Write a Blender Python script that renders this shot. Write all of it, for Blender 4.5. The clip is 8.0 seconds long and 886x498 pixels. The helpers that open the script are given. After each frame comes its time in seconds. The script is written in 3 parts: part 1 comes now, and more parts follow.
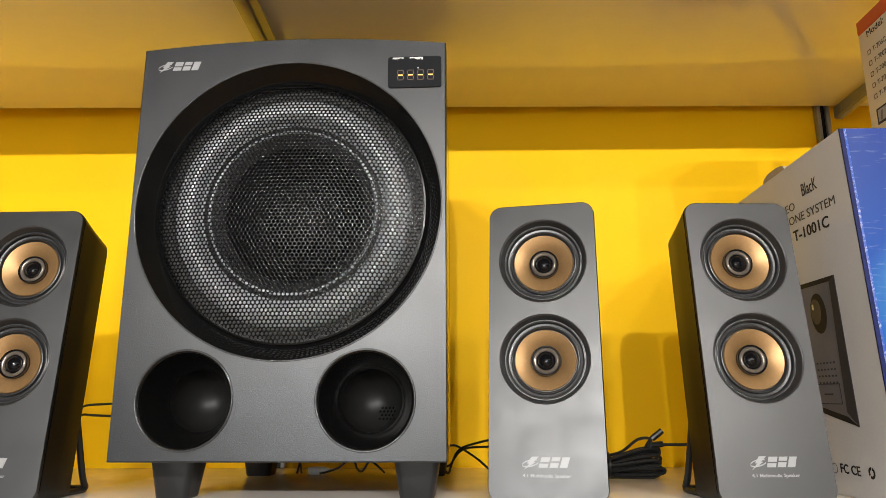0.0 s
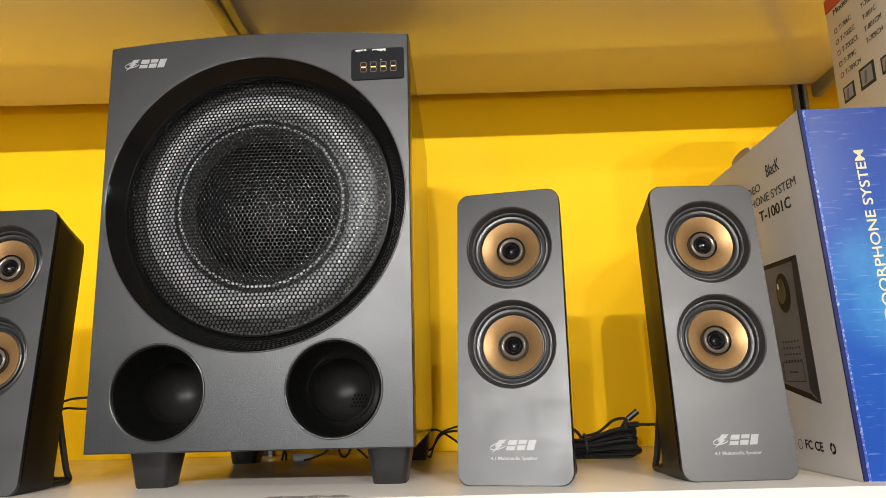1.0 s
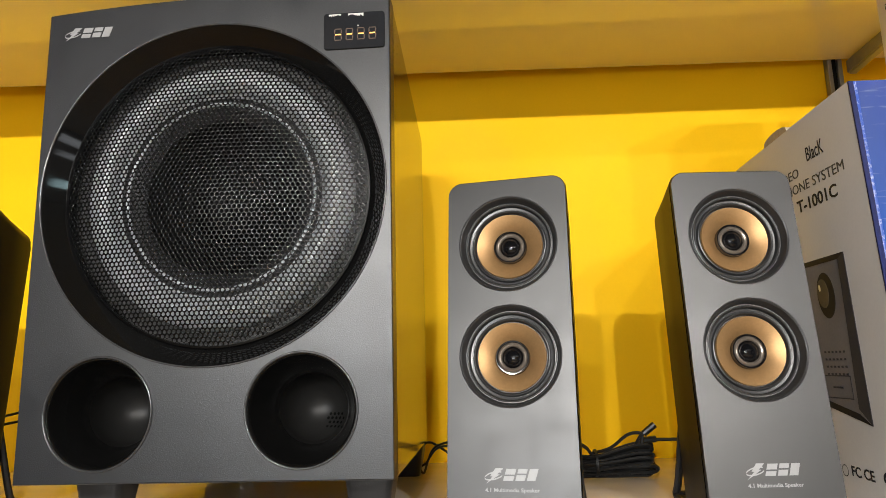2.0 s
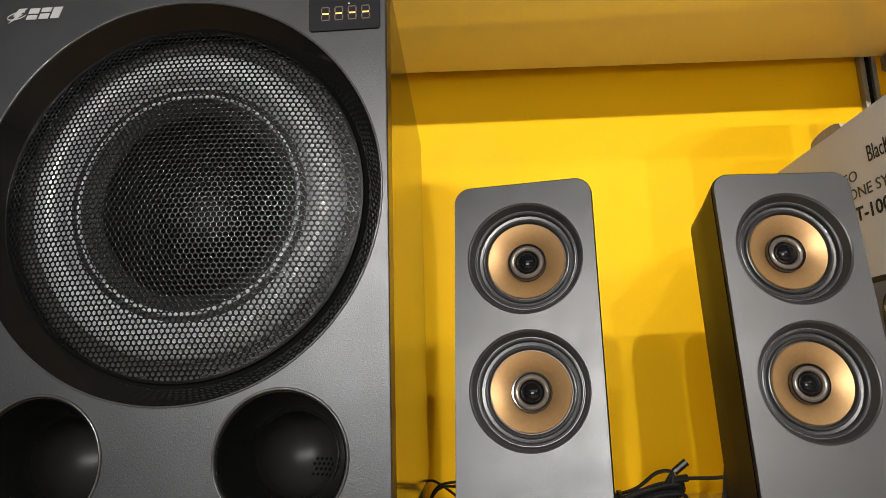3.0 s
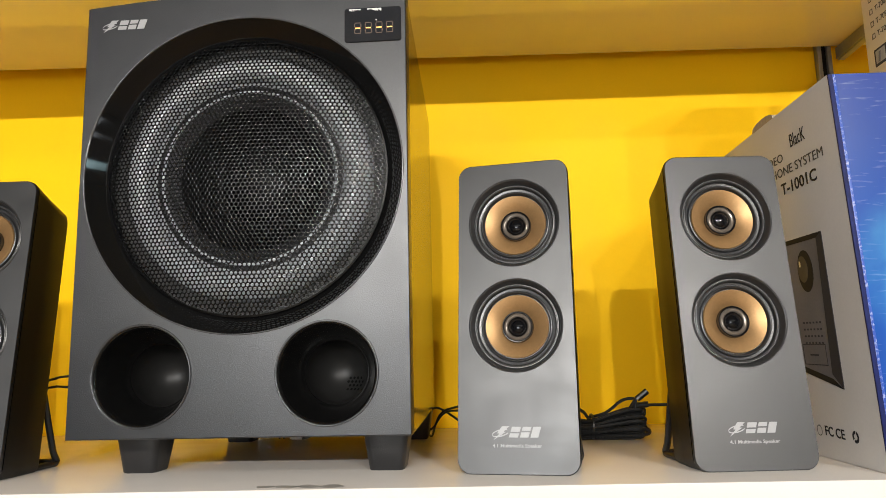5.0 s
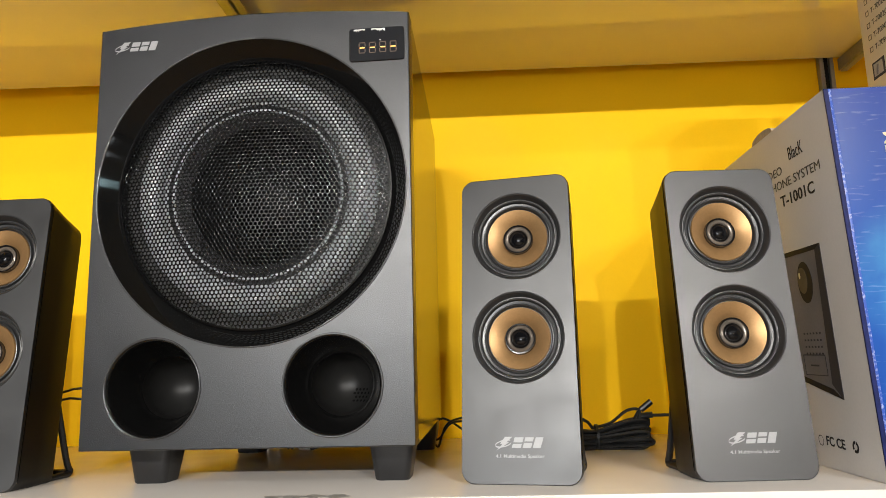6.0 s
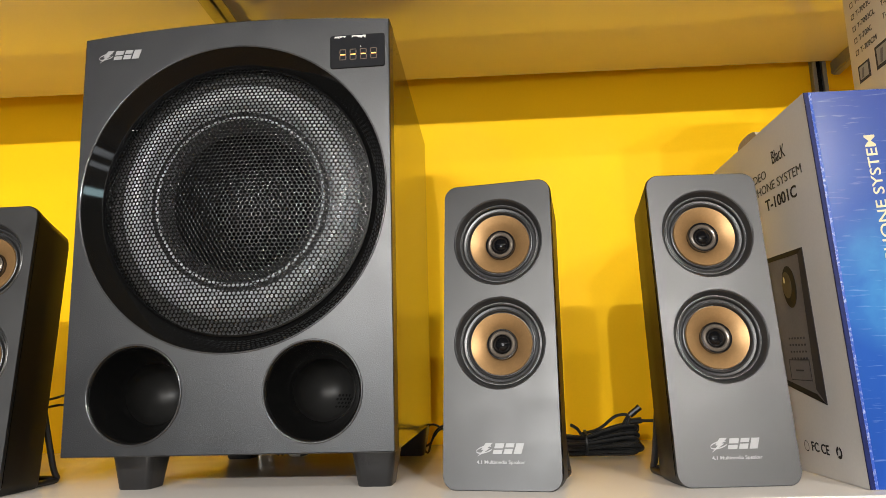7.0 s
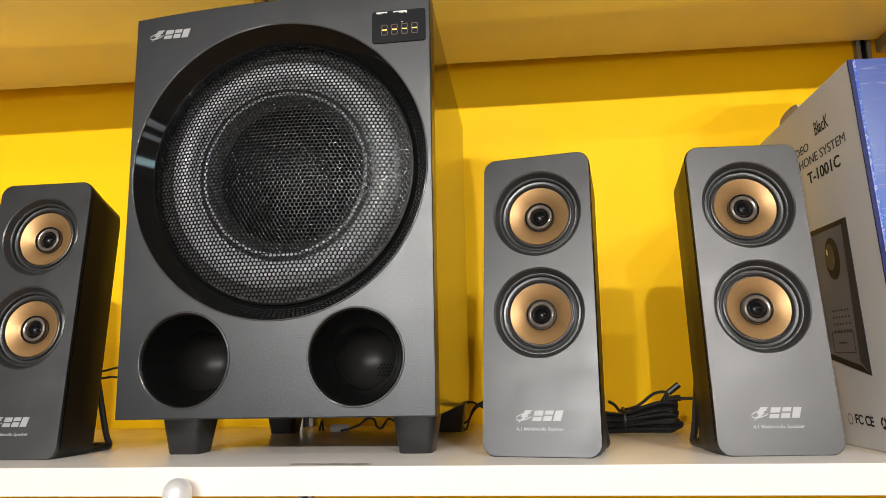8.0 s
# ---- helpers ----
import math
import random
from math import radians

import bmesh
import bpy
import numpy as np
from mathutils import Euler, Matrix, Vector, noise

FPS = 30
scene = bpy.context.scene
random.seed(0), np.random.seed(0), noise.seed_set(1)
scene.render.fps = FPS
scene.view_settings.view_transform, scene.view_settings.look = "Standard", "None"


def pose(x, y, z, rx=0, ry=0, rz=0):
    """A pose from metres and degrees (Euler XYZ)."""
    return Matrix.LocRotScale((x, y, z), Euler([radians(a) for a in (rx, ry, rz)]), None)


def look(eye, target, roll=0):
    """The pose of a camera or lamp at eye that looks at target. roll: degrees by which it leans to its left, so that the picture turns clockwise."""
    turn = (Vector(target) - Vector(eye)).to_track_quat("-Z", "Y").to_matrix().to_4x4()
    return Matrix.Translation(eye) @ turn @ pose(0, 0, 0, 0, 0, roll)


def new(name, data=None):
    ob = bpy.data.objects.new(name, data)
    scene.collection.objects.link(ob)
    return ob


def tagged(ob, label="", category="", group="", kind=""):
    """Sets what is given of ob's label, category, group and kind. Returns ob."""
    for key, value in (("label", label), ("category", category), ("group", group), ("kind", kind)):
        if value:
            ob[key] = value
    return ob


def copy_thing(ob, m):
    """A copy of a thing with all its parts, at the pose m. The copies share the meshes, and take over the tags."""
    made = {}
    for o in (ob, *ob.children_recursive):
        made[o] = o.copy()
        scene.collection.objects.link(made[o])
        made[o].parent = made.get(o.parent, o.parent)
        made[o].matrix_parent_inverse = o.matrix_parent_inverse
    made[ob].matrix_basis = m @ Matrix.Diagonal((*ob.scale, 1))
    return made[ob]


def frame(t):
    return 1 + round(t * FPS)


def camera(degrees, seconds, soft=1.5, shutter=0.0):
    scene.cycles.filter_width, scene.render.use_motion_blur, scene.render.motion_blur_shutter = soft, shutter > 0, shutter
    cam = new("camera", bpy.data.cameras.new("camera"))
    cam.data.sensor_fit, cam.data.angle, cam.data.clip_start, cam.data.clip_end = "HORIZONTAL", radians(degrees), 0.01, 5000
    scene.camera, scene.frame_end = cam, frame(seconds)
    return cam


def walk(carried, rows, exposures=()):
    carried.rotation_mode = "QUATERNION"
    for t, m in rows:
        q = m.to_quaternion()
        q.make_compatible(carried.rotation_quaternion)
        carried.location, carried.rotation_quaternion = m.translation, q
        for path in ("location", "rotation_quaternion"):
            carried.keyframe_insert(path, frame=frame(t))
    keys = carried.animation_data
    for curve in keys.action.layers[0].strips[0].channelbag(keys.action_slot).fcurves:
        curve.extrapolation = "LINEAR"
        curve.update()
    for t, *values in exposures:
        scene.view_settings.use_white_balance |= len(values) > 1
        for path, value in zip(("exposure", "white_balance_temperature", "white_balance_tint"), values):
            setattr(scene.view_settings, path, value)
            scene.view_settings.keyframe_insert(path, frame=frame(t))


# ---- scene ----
cam = camera(63.8, 8.0, soft=0.85)
PATH = [
    (0, (0.151, -0.617, 1.277), (0.121, 1.331, 1.726), -0.2),
    (0.5, (0.156, -0.631, 1.268), (0.071, 1.31, 1.743), -0.2),
    (1, (0.186, -0.627, 1.279), (0.145, 1.331, 1.684), -1.5),
    (1.2, (0.202, -0.626, 1.286), (0.155, 1.335, 1.673), -1.9),
    (2.3, (0.203, -0.48, 1.318), (0.123, 1.483, 1.69), -1.4),
    (2.5, (0.199, -0.453, 1.327), (0.107, 1.506, 1.719), -2.0),
    (3, (0.193, -0.453, 1.322), (0.133, 1.504, 1.731), -1.7),
    (3.5, (0.193, -0.516, 1.299), (0.107, 1.456, 1.622), -1.8),
    (4, (0.207, -0.57, 1.307), (0.145, 1.402, 1.636), -2.5),
    (4.5, (0.198, -0.578, 1.297), (0.144, 1.398, 1.602), -1.8),
    (5, (0.192, -0.589, 1.296), (0.127, 1.386, 1.605), -1.3),
    (6.5, (0.211, -0.603, 1.298), (0.106, 1.364, 1.646), -1.6),
    (7, (0.223, -0.601, 1.297), (0.108, 1.365, 1.649), -1.6),
    (7.5, (0.222, -0.597, 1.292), (0.08, 1.372, 1.609), -2.2),
    (8, (0.217, -0.607, 1.27), (0.008, 1.351, 1.622), -1.1),
]
walk(cam, [(t, look(eye, target, roll)) for t, eye, target, roll in PATH])

# ---- light ----
world = bpy.data.worlds.new("world")
scene.world = world
world.use_nodes = True
world.node_tree.nodes["Background"].inputs[0].default_value = (0.9, 0.95, 1.0, 1)
world.node_tree.nodes["Background"].inputs[1].default_value = 0.02


def lamp(name, eye, target, watts, size, size_y=None, tint=(1.0, 0.96, 0.905)):
    data = bpy.data.lights.new(name, "AREA")
    data.energy, data.color = watts, tint
    data.shape, data.size = ("RECTANGLE", size) if size_y else ("DISK", size)
    if size_y:
        data.size_y = size_y
    ob = new(name, data)
    ob.matrix_world = look(eye, target)
    return ob


# a row of shop spotlights under the ceiling in front of the shelves
for x, y, z, watts in ((2.35, -5.0, 2.52, 54), (1.8, -5.0, 2.52, 56), (0.03, -5.0, 2.52, 84), (-0.9, -5.0, 2.52, 58), (-1.8, -5.0, 2.52, 46), (1.3, -3.33, 2.78, 22)):
    lamp("ceiling_spot", (x, y, z), (0.2, 0.3, 1.4), watts, 0.05)
for x, y in ((1.5, -2.4), (-1.9, -2.6), (2.6, -3.6)):
    lamp("ceiling_downlight", (x, y, 2.78), (x, y, 0), 0.35, 0.022)
# unseen flat ceiling lamp added to brighten the far wall and floor
lamp("ceiling_fill", (0.0, -5.9, 2.78), (0.0, -6.4, 0), 55, 3.0, 0.6)
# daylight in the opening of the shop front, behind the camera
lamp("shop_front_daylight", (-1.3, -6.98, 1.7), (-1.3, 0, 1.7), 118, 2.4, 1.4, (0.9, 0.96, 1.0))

# ---- materials ----


def material(name, color, rough=0.5, metal=0.0, grain=0.0, grain_scale=400.0, blotch=0.0, blotch_scale=12.0,
             bump=0.0, bump_scale=900.0, spec=0.5, coat=0.0, rough_var=0.0):
    """A principled material with two scales of variation in colour, uneven gloss and fine relief."""
    mat = bpy.data.materials.new(name)
    mat.use_nodes = True
    nt = mat.node_tree
    bsdf = nt.nodes["Principled BSDF"]
    bsdf.inputs["Base Color"].default_value = (*color, 1)
    bsdf.inputs["Roughness"].default_value = rough
    bsdf.inputs["Metallic"].default_value = metal
    bsdf.inputs["Specular IOR Level"].default_value = spec
    bsdf.inputs["Coat Weight"].default_value = coat
    bsdf.inputs["Coat Roughness"].default_value = 0.08
    coord = nt.nodes.new("ShaderNodeTexCoord")

    def noise_at(scale, detail=3.0):
        n = nt.nodes.new("ShaderNodeTexNoise")
        n.inputs["Scale"].default_value, n.inputs["Detail"].default_value = scale, detail
        nt.links.new(coord.outputs["Object"], n.inputs["Vector"])
        return n.outputs["Fac"]

    def spread(fac, low, high):
        r = nt.nodes.new("ShaderNodeMapRange")
        r.inputs["From Min"].default_value, r.inputs["From Max"].default_value = 0.3, 0.7
        r.inputs["To Min"].default_value, r.inputs["To Max"].default_value = low, high
        nt.links.new(fac, r.inputs["Value"])
        return r.outputs["Result"]

    if grain or blotch:
        a = spread(noise_at(grain_scale), 1 - grain, 1 + grain)
        b = spread(noise_at(blotch_scale), 1 - blotch, 1 + blotch)
        mul = nt.nodes.new("ShaderNodeMath")
        mul.operation = "MULTIPLY"
        nt.links.new(a, mul.inputs[0]), nt.links.new(b, mul.inputs[1])
        sc = nt.nodes.new("ShaderNodeVectorMath")
        sc.operation = "SCALE"
        sc.inputs[0].default_value = color
        nt.links.new(mul.outputs[0], sc.inputs["Scale"])
        nt.links.new(sc.outputs[0], bsdf.inputs["Base Color"])
    if rough_var:
        nt.links.new(spread(noise_at(blotch_scale * 2.3), rough - rough_var, rough + rough_var), bsdf.inputs["Roughness"])
    if bump:
        bp = nt.nodes.new("ShaderNodeBump")
        bp.inputs["Strength"].default_value, bp.inputs["Distance"].default_value = bump, 0.0006
        nt.links.new(noise_at(bump_scale, 2.0), bp.inputs["Height"])
        nt.links.new(bp.outputs[0], bsdf.inputs["Normal"])
    return mat


def glow(name, color, strength):
    mat = bpy.data.materials.new(name)
    mat.use_nodes = True
    bsdf = mat.node_tree.nodes["Principled BSDF"]
    bsdf.inputs["Base Color"].default_value = (0.02, 0.02, 0.02, 1)
    bsdf.inputs["Emission Color"].default_value = (*color, 1)
    bsdf.inputs["Emission Strength"].default_value = strength
    return mat


M_YELLOW = material("yellow_wall_panel", (0.93, 0.545, 0.0045), 0.55, grain=0.012, grain_scale=300, blotch=0.03, blotch_scale=5, bump=0.04, bump_scale=250, spec=0.1, rough_var=0.05)
M_LAMINATE = material("white_shelf_laminate", (0.82, 0.765, 0.705), 0.22, spec=0.45, grain=0.012, grain_scale=500, blotch=0.025, blotch_scale=9, rough_var=0.02)
M_LAMGLOSS = material("glossy_cream_laminate", (0.86, 0.79, 0.65), 0.09, spec=1.0, grain=0.012, grain_scale=500, blotch=0.03, blotch_scale=7, rough_var=0.02)
M_GREYLAM = material("grey_laminate", (0.52, 0.49, 0.45), 0.5, grain=0.05, blotch=0.12, blotch_scale=60)
M_PLASTER = material("room_plaster", (0.74, 0.72, 0.68), 0.8, grain=0.02, grain_scale=60, blotch=0.03, blotch_scale=1.2, bump=0.1, bump_scale=80)
M_CEILING = material("dark_ceiling_paint", (0.09, 0.088, 0.085), 0.8, grain=0.03, grain_scale=60, blotch=0.05, blotch_scale=1.5)
M_SIDEWALL = material("dark_wall_paint", (0.1, 0.097, 0.094), 0.7, grain=0.03, grain_scale=60, blotch=0.1, blotch_scale=1.0)
M_FLOOR = material("floor_tile", (0.36, 0.28, 0.18), 0.35, grain=0.05, grain_scale=30, blotch=0.05, blotch_scale=2)
M_STEEL = material("grey_painted_steel", (0.32, 0.31, 0.29), 0.38, metal=0.5, grain=0.06, grain_scale=300, blotch=0.1, blotch_scale=20)
M_SUBFACE = material("charcoal_textured_vinyl", (0.0092, 0.0102, 0.0125), 0.32, grain=0.3, grain_scale=700, blotch=0.07, blotch_scale=14, bump=0.24, bump_scale=1100, spec=0.62, rough_var=0.03)
M_SUBSIDE = material("black_satin_vinyl", (0.014, 0.011, 0.009), 0.15, grain=0.03, grain_scale=300, blotch=0.05, blotch_scale=10, spec=0.65)
M_GLOSS = material("black_gloss_plastic", (0.005, 0.005, 0.006), 0.05, blotch=0.1, grain=0.02, spec=0.36, rough_var=0.015)
M_PORT = material("black_gloss_port", (0.005, 0.005, 0.005), 0.06, grain=0.05, blotch=0.1, spec=0.6, rough_var=0.015)
M_RING = material("black_polished_ring", (0.006, 0.006, 0.006), 0.06, blotch=0.1, grain=0.02, spec=0.36, rough_var=0.015)
M_THROAT = material("satin_black_throat", (0.012, 0.0118, 0.0115), 0.4, spec=0.22, grain=0.05, blotch=0.08)
M_TUBE = material("dark_tube", (0.004, 0.004, 0.004), 0.8, spec=0.04, grain=0.1, blotch=0.1)
M_RIM = material("polished_black_rim", (0.04, 0.04, 0.042), 0.15, grain=0.05, blotch=0.15, blotch_scale=50, spec=1.0, rough_var=0.02)
M_RUBBER = material("black_rubber", (0.022, 0.022, 0.023), 0.5, grain=0.1, grain_scale=600, blotch=0.1, blotch_scale=40)
M_FOOT = material("black_plastic_foot", (0.013, 0.013, 0.014), 0.42, grain=0.1, grain_scale=900, blotch=0.08, blotch_scale=30, bump=0.15)
M_GRILLE = material("black_enamelled_mesh", (0.002, 0.002, 0.0022), 0.21, grain=0.1, grain_scale=300, blotch=0.1, blotch_scale=30, spec=0.27)
M_SURROUND = material("grey_rubber_surround", (0.52, 0.54, 0.58), 0.25, spec=1.0, grain=0.05, grain_scale=500, blotch=0.06, blotch_scale=25)
M_LIP = material("mid_grey_cone_lip", (0.026, 0.026, 0.029), 0.45, spec=0.25, grain=0.1, grain_scale=500, blotch=0.08, blotch_scale=25)
M_CONE = material("dark_paper_cone", (0.0045, 0.0045, 0.005), 0.6, spec=0.1, grain=0.2, grain_scale=700, blotch=0.1, blotch_scale=30)
M_SATFACE = material("graphite_satin_paint", (0.011, 0.011, 0.0119), 0.37, spec=0.86, grain=0.035, grain_scale=1500, blotch=0.03, blotch_scale=16, bump=0.08, bump_scale=1600, rough_var=0.04)
M_SATBODY = material("black_satin_plastic", (0.008, 0.0078, 0.0075), 0.4, spec=0.17, grain=0.08, grain_scale=900, blotch=0.06, blotch_scale=14, bump=0.1, bump_scale=1100)
M_COPPER = material("copper_coloured_cone", (0.42, 0.248, 0.108), 0.43, metal=0.65, grain=0.05, grain_scale=500, blotch=0.07, blotch_scale=60, bump=0.1, bump_scale=900)
M_ROLL = material("satin_black_rubber_roll", (0.024, 0.024, 0.025), 0.31, spec=0.75, grain=0.08, grain_scale=700, blotch=0.08, blotch_scale=60)
M_SATIN = material("satin_chrome", (0.78, 0.78, 0.79), 0.3, metal=0.3, grain=0.02, blotch=0.04, blotch_scale=80)
M_DOME = material("smoky_grey_dome", (0.2, 0.168, 0.14), 0.22, metal=0.5, grain=0.05, blotch=0.1, blotch_scale=80, coat=0.2)
M_SILVER = material("silver_print", (0.33, 0.33, 0.335), 0.4, metal=0.1, grain=0.04, blotch=0.04)
M_GLASS = material("smoked_display_glass", (0.02, 0.021, 0.024), 0.05, grain=0.03, blotch=0.1, blotch_scale=40, spec=0.6)
M_SEG = material("unlit_segment", (0.1, 0.065, 0.04), 0.4, grain=0.03, blotch=0.03)
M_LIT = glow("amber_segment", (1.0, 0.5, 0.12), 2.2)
M_GLOW_CYAN = glow("glow_cyan_white", (0.65, 0.95, 1.0), 9.0)
M_GLOW_GREY = glow("glow_grey_white", (0.9, 0.95, 1.0), 3.0)
M_CABLE = material("black_cable_sheath", (0.012, 0.012, 0.012), 0.4, grain=0.1, blotch=0.1, blotch_scale=60)
M_CARD = material("grey_white_printed_card", (0.56, 0.535, 0.51), 0.48, grain=0.02, grain_scale=400, blotch=0.035, blotch_scale=9, bump=0.06, bump_scale=180, rough_var=0.06)
M_KRAFT = material("brown_card_edge", (0.46, 0.37, 0.26), 0.8, grain=0.1, grain_scale=300, blotch=0.1, blotch_scale=30)
M_INK = material("black_ink", (0.02, 0.02, 0.022), 0.6, spec=0.15, grain=0.05, blotch=0.05)
M_GREYINK = material("grey_ink", (0.075, 0.07, 0.06), 0.6, spec=0.15, grain=0.05, blotch=0.05)
M_PALEINK = material("pale_yellow_ink", (0.66, 0.62, 0.38), 0.3, grain=0.02, blotch=0.03)
M_PHOTO = material("printed_dark_grey", (0.19, 0.185, 0.2), 0.6, spec=0.12, grain=0.05, blotch=0.15, blotch_scale=14)
M_PHOTO_EDGE = material("printed_near_black", (0.055, 0.053, 0.06), 0.6, spec=0.12, grain=0.05, blotch=0.1)
M_GOLDINK = material("printed_dark_lens", (0.1, 0.085, 0.06), 0.55, spec=0.12, grain=0.05, blotch=0.3, blotch_scale=40)
M_WHITECARD = material("white_printed_card", (0.74, 0.69, 0.63), 0.5, grain=0.02, grain_scale=400, blotch=0.03, blotch_scale=9, bump=0.05, bump_scale=200)
M_RED = material("red_printed_card", (0.62, 0.1, 0.035), 0.45, grain=0.03, blotch=0.06)
M_PLUG = material("white_plug_plastic", (0.7, 0.69, 0.66), 0.4, grain=0.03, blotch=0.05)


def blue_print():
    """Glossy printed card: deep blue above, brighter towards the middle with a pale cyan cloud, fine scuffs."""
    mat = material("glossy_blue_print", (0.02, 0.09, 0.5), 0.2, bump=0.12, bump_scale=60, coat=0.5)
    nt = mat.node_tree
    bsdf = nt.nodes["Principled BSDF"]
    coord = nt.nodes.new("ShaderNodeTexCoord")
    sep = nt.nodes.new("ShaderNodeSeparateXYZ")
    nt.links.new(coord.outputs["Object"], sep.inputs[0])
    ramp = nt.nodes.new("ShaderNodeValToRGB")
    div = nt.nodes.new("ShaderNodeMath")
    div.operation, div.inputs[1].default_value = "DIVIDE", 0.33
    nt.links.new(sep.outputs["Z"], div.inputs[0])
    nt.links.new(div.outputs[0], ramp.inputs[0])
    e = ramp.color_ramp.elements
    e[0].position, e[0].color = 0.0, (0.016, 0.07, 0.35, 1)
    e[1].position, e[1].color = 1.0, (0.026, 0.055, 0.27, 1)
    mid = e.new(0.45)
    mid.color = (0.018, 0.1, 0.42, 1)
    dist = nt.nodes.new("ShaderNodeVectorMath")
    dist.operation = "DISTANCE"
    dist.inputs[1].default_value = (0.05, 0.0, 0.165)
    nt.links.new(coord.outputs["Object"], dist.inputs[0])
    cloud = nt.nodes.new("ShaderNodeMapRange")
    cloud.inputs["From Min"].default_value, cloud.inputs["From Max"].default_value = 0.01, 0.07
    cloud.inputs["To Min"].default_value, cloud.inputs["To Max"].default_value = 0.75, 0.0
    nt.links.new(dist.outputs["Value"], cloud.inputs["Value"])
    wisp = nt.nodes.new("ShaderNodeTexNoise")
    wisp.inputs["Scale"].default_value, wisp.inputs["Detail"].default_value = 45, 5
    nt.links.new(coord.outputs["Object"], wisp.inputs["Vector"])
    mul = nt.nodes.new("ShaderNodeMath")
    mul.operation = "MULTIPLY"
    nt.links.new(cloud.outputs[0], mul.inputs[0]), nt.links.new(wisp.outputs["Fac"], mul.inputs[1])
    mix = nt.nodes.new("ShaderNodeMix")
    mix.data_type = "RGBA"
    nt.links.new(mul.outputs[0], mix.inputs["Factor"])
    nt.links.new(ramp.outputs[0], mix.inputs["A"])
    mix.inputs["B"].default_value = (0.15, 0.62, 0.85, 1)
    scratch = nt.nodes.new("ShaderNodeTexNoise")
    stretch = nt.nodes.new("ShaderNodeMapping")
    stretch.inputs["Scale"].default_value = (45, 45, 380)
    nt.links.new(coord.outputs["Object"], stretch.inputs["Vector"])
    nt.links.new(stretch.outputs[0], scratch.inputs["Vector"])
    scratch.inputs["Scale"].default_value, scratch.inputs["Detail"].default_value = 1.0, 3
    line = nt.nodes.new("ShaderNodeMapRange")
    line.inputs["From Min"].default_value, line.inputs["From Max"].default_value = 0.6, 0.78
    line.inputs["To Min"].default_value, line.inputs["To Max"].default_value = 0.0, 0.28
    nt.links.new(scratch.outputs["Fac"], line.inputs["Value"])
    rub = nt.nodes.new("ShaderNodeMix")
    rub.data_type = "RGBA"
    nt.links.new(line.outputs[0], rub.inputs["Factor"])
    nt.links.new(mix.outputs["Result"], rub.inputs["A"])
    rub.inputs["B"].default_value = (0.5, 0.62, 0.85, 1)
    nt.links.new(rub.outputs["Result"], bsdf.inputs["Base Color"])
    return mat


M_BLUE = blue_print()


def worn_print():
    """Blue print rubbed through to the white card in small patches."""
    mat = material("worn_blue_crease", (0.03, 0.08, 0.4), 0.35)
    nt = mat.node_tree
    coord = nt.nodes.new("ShaderNodeTexCoord")
    n = nt.nodes.new("ShaderNodeTexNoise")
    n.inputs["Scale"].default_value, n.inputs["Detail"].default_value = 420, 5
    nt.links.new(coord.outputs["Object"], n.inputs["Vector"])
    ramp = nt.nodes.new("ShaderNodeValToRGB")
    nt.links.new(n.outputs["Fac"], ramp.inputs[0])
    e = ramp.color_ramp.elements
    e[0].position, e[0].color = 0.5, (0.03, 0.09, 0.45, 1)
    e[1].position, e[1].color = 0.72, (0.45, 0.5, 0.68, 1)
    nt.links.new(ramp.outputs[0], nt.nodes["Principled BSDF"].inputs["Base Color"])
    return mat


M_WORN = worn_print()
M_BLUE_EDGE = material("dark_blue_fold", (0.008, 0.014, 0.09), 0.5, spec=0.2, grain=0.2, grain_scale=200, blotch=0.2, blotch_scale=40)

# ---- mesh helpers ----


def finish(bm, name, mat, smooth=True, sharp=35):
    bmesh.ops.remove_doubles(bm, verts=bm.verts, dist=1e-6)
    bmesh.ops.recalc_face_normals(bm, faces=bm.faces)
    for f in bm.faces:
        f.smooth = smooth and not (f.normal.y < -0.9999 and f.calc_area() > 1e-7)
    for e in bm.edges:
        if len(e.link_faces) == 2 and e.calc_face_angle(0) > radians(sharp):
            e.smooth = False
    me = bpy.data.meshes.new(name)
    bm.to_mesh(me)
    bm.free()
    me.materials.append(mat)
    return me


def part(name, bm, mat, parent, label="", m=None, smooth=True):
    ob = new(name, finish(bm, name, mat, smooth))
    ob.parent = parent
    if m is not None:
        ob.matrix_basis = m
    return tagged(ob, label=label)


def thing(name, m, label, category, group="", kind=""):
    ob = new(name)
    ob.empty_display_size = 0.02
    ob.matrix_basis = m
    return tagged(ob, label, category, group, kind)


def solid(name, bm, mat, m, label, category, group="", kind=""):
    ob = new(name, finish(bm, name, mat))
    ob.matrix_basis = m
    return tagged(ob, label, category, group, kind)


def box(x0, x1, y0, y1, z0, z1, bevel=0.0, segments=2):
    bm = bmesh.new()
    v = [bm.verts.new(p) for p in ((x0, y0, z0), (x1, y0, z0), (x1, y1, z0), (x0, y1, z0), (x0, y0, z1), (x1, y0, z1), (x1, y1, z1), (x0, y1, z1))]
    for q in ((0, 1, 2, 3), (4, 5, 6, 7), (0, 1, 5, 4), (1, 2, 6, 5), (2, 3, 7, 6), (3, 0, 4, 7)):
        bm.faces.new([v[i] for i in q])
    if bevel:
        bmesh.ops.bevel(bm, geom=bm.edges[:], offset=bevel, segments=segments, affect="EDGES", profile=0.5)
    return bm


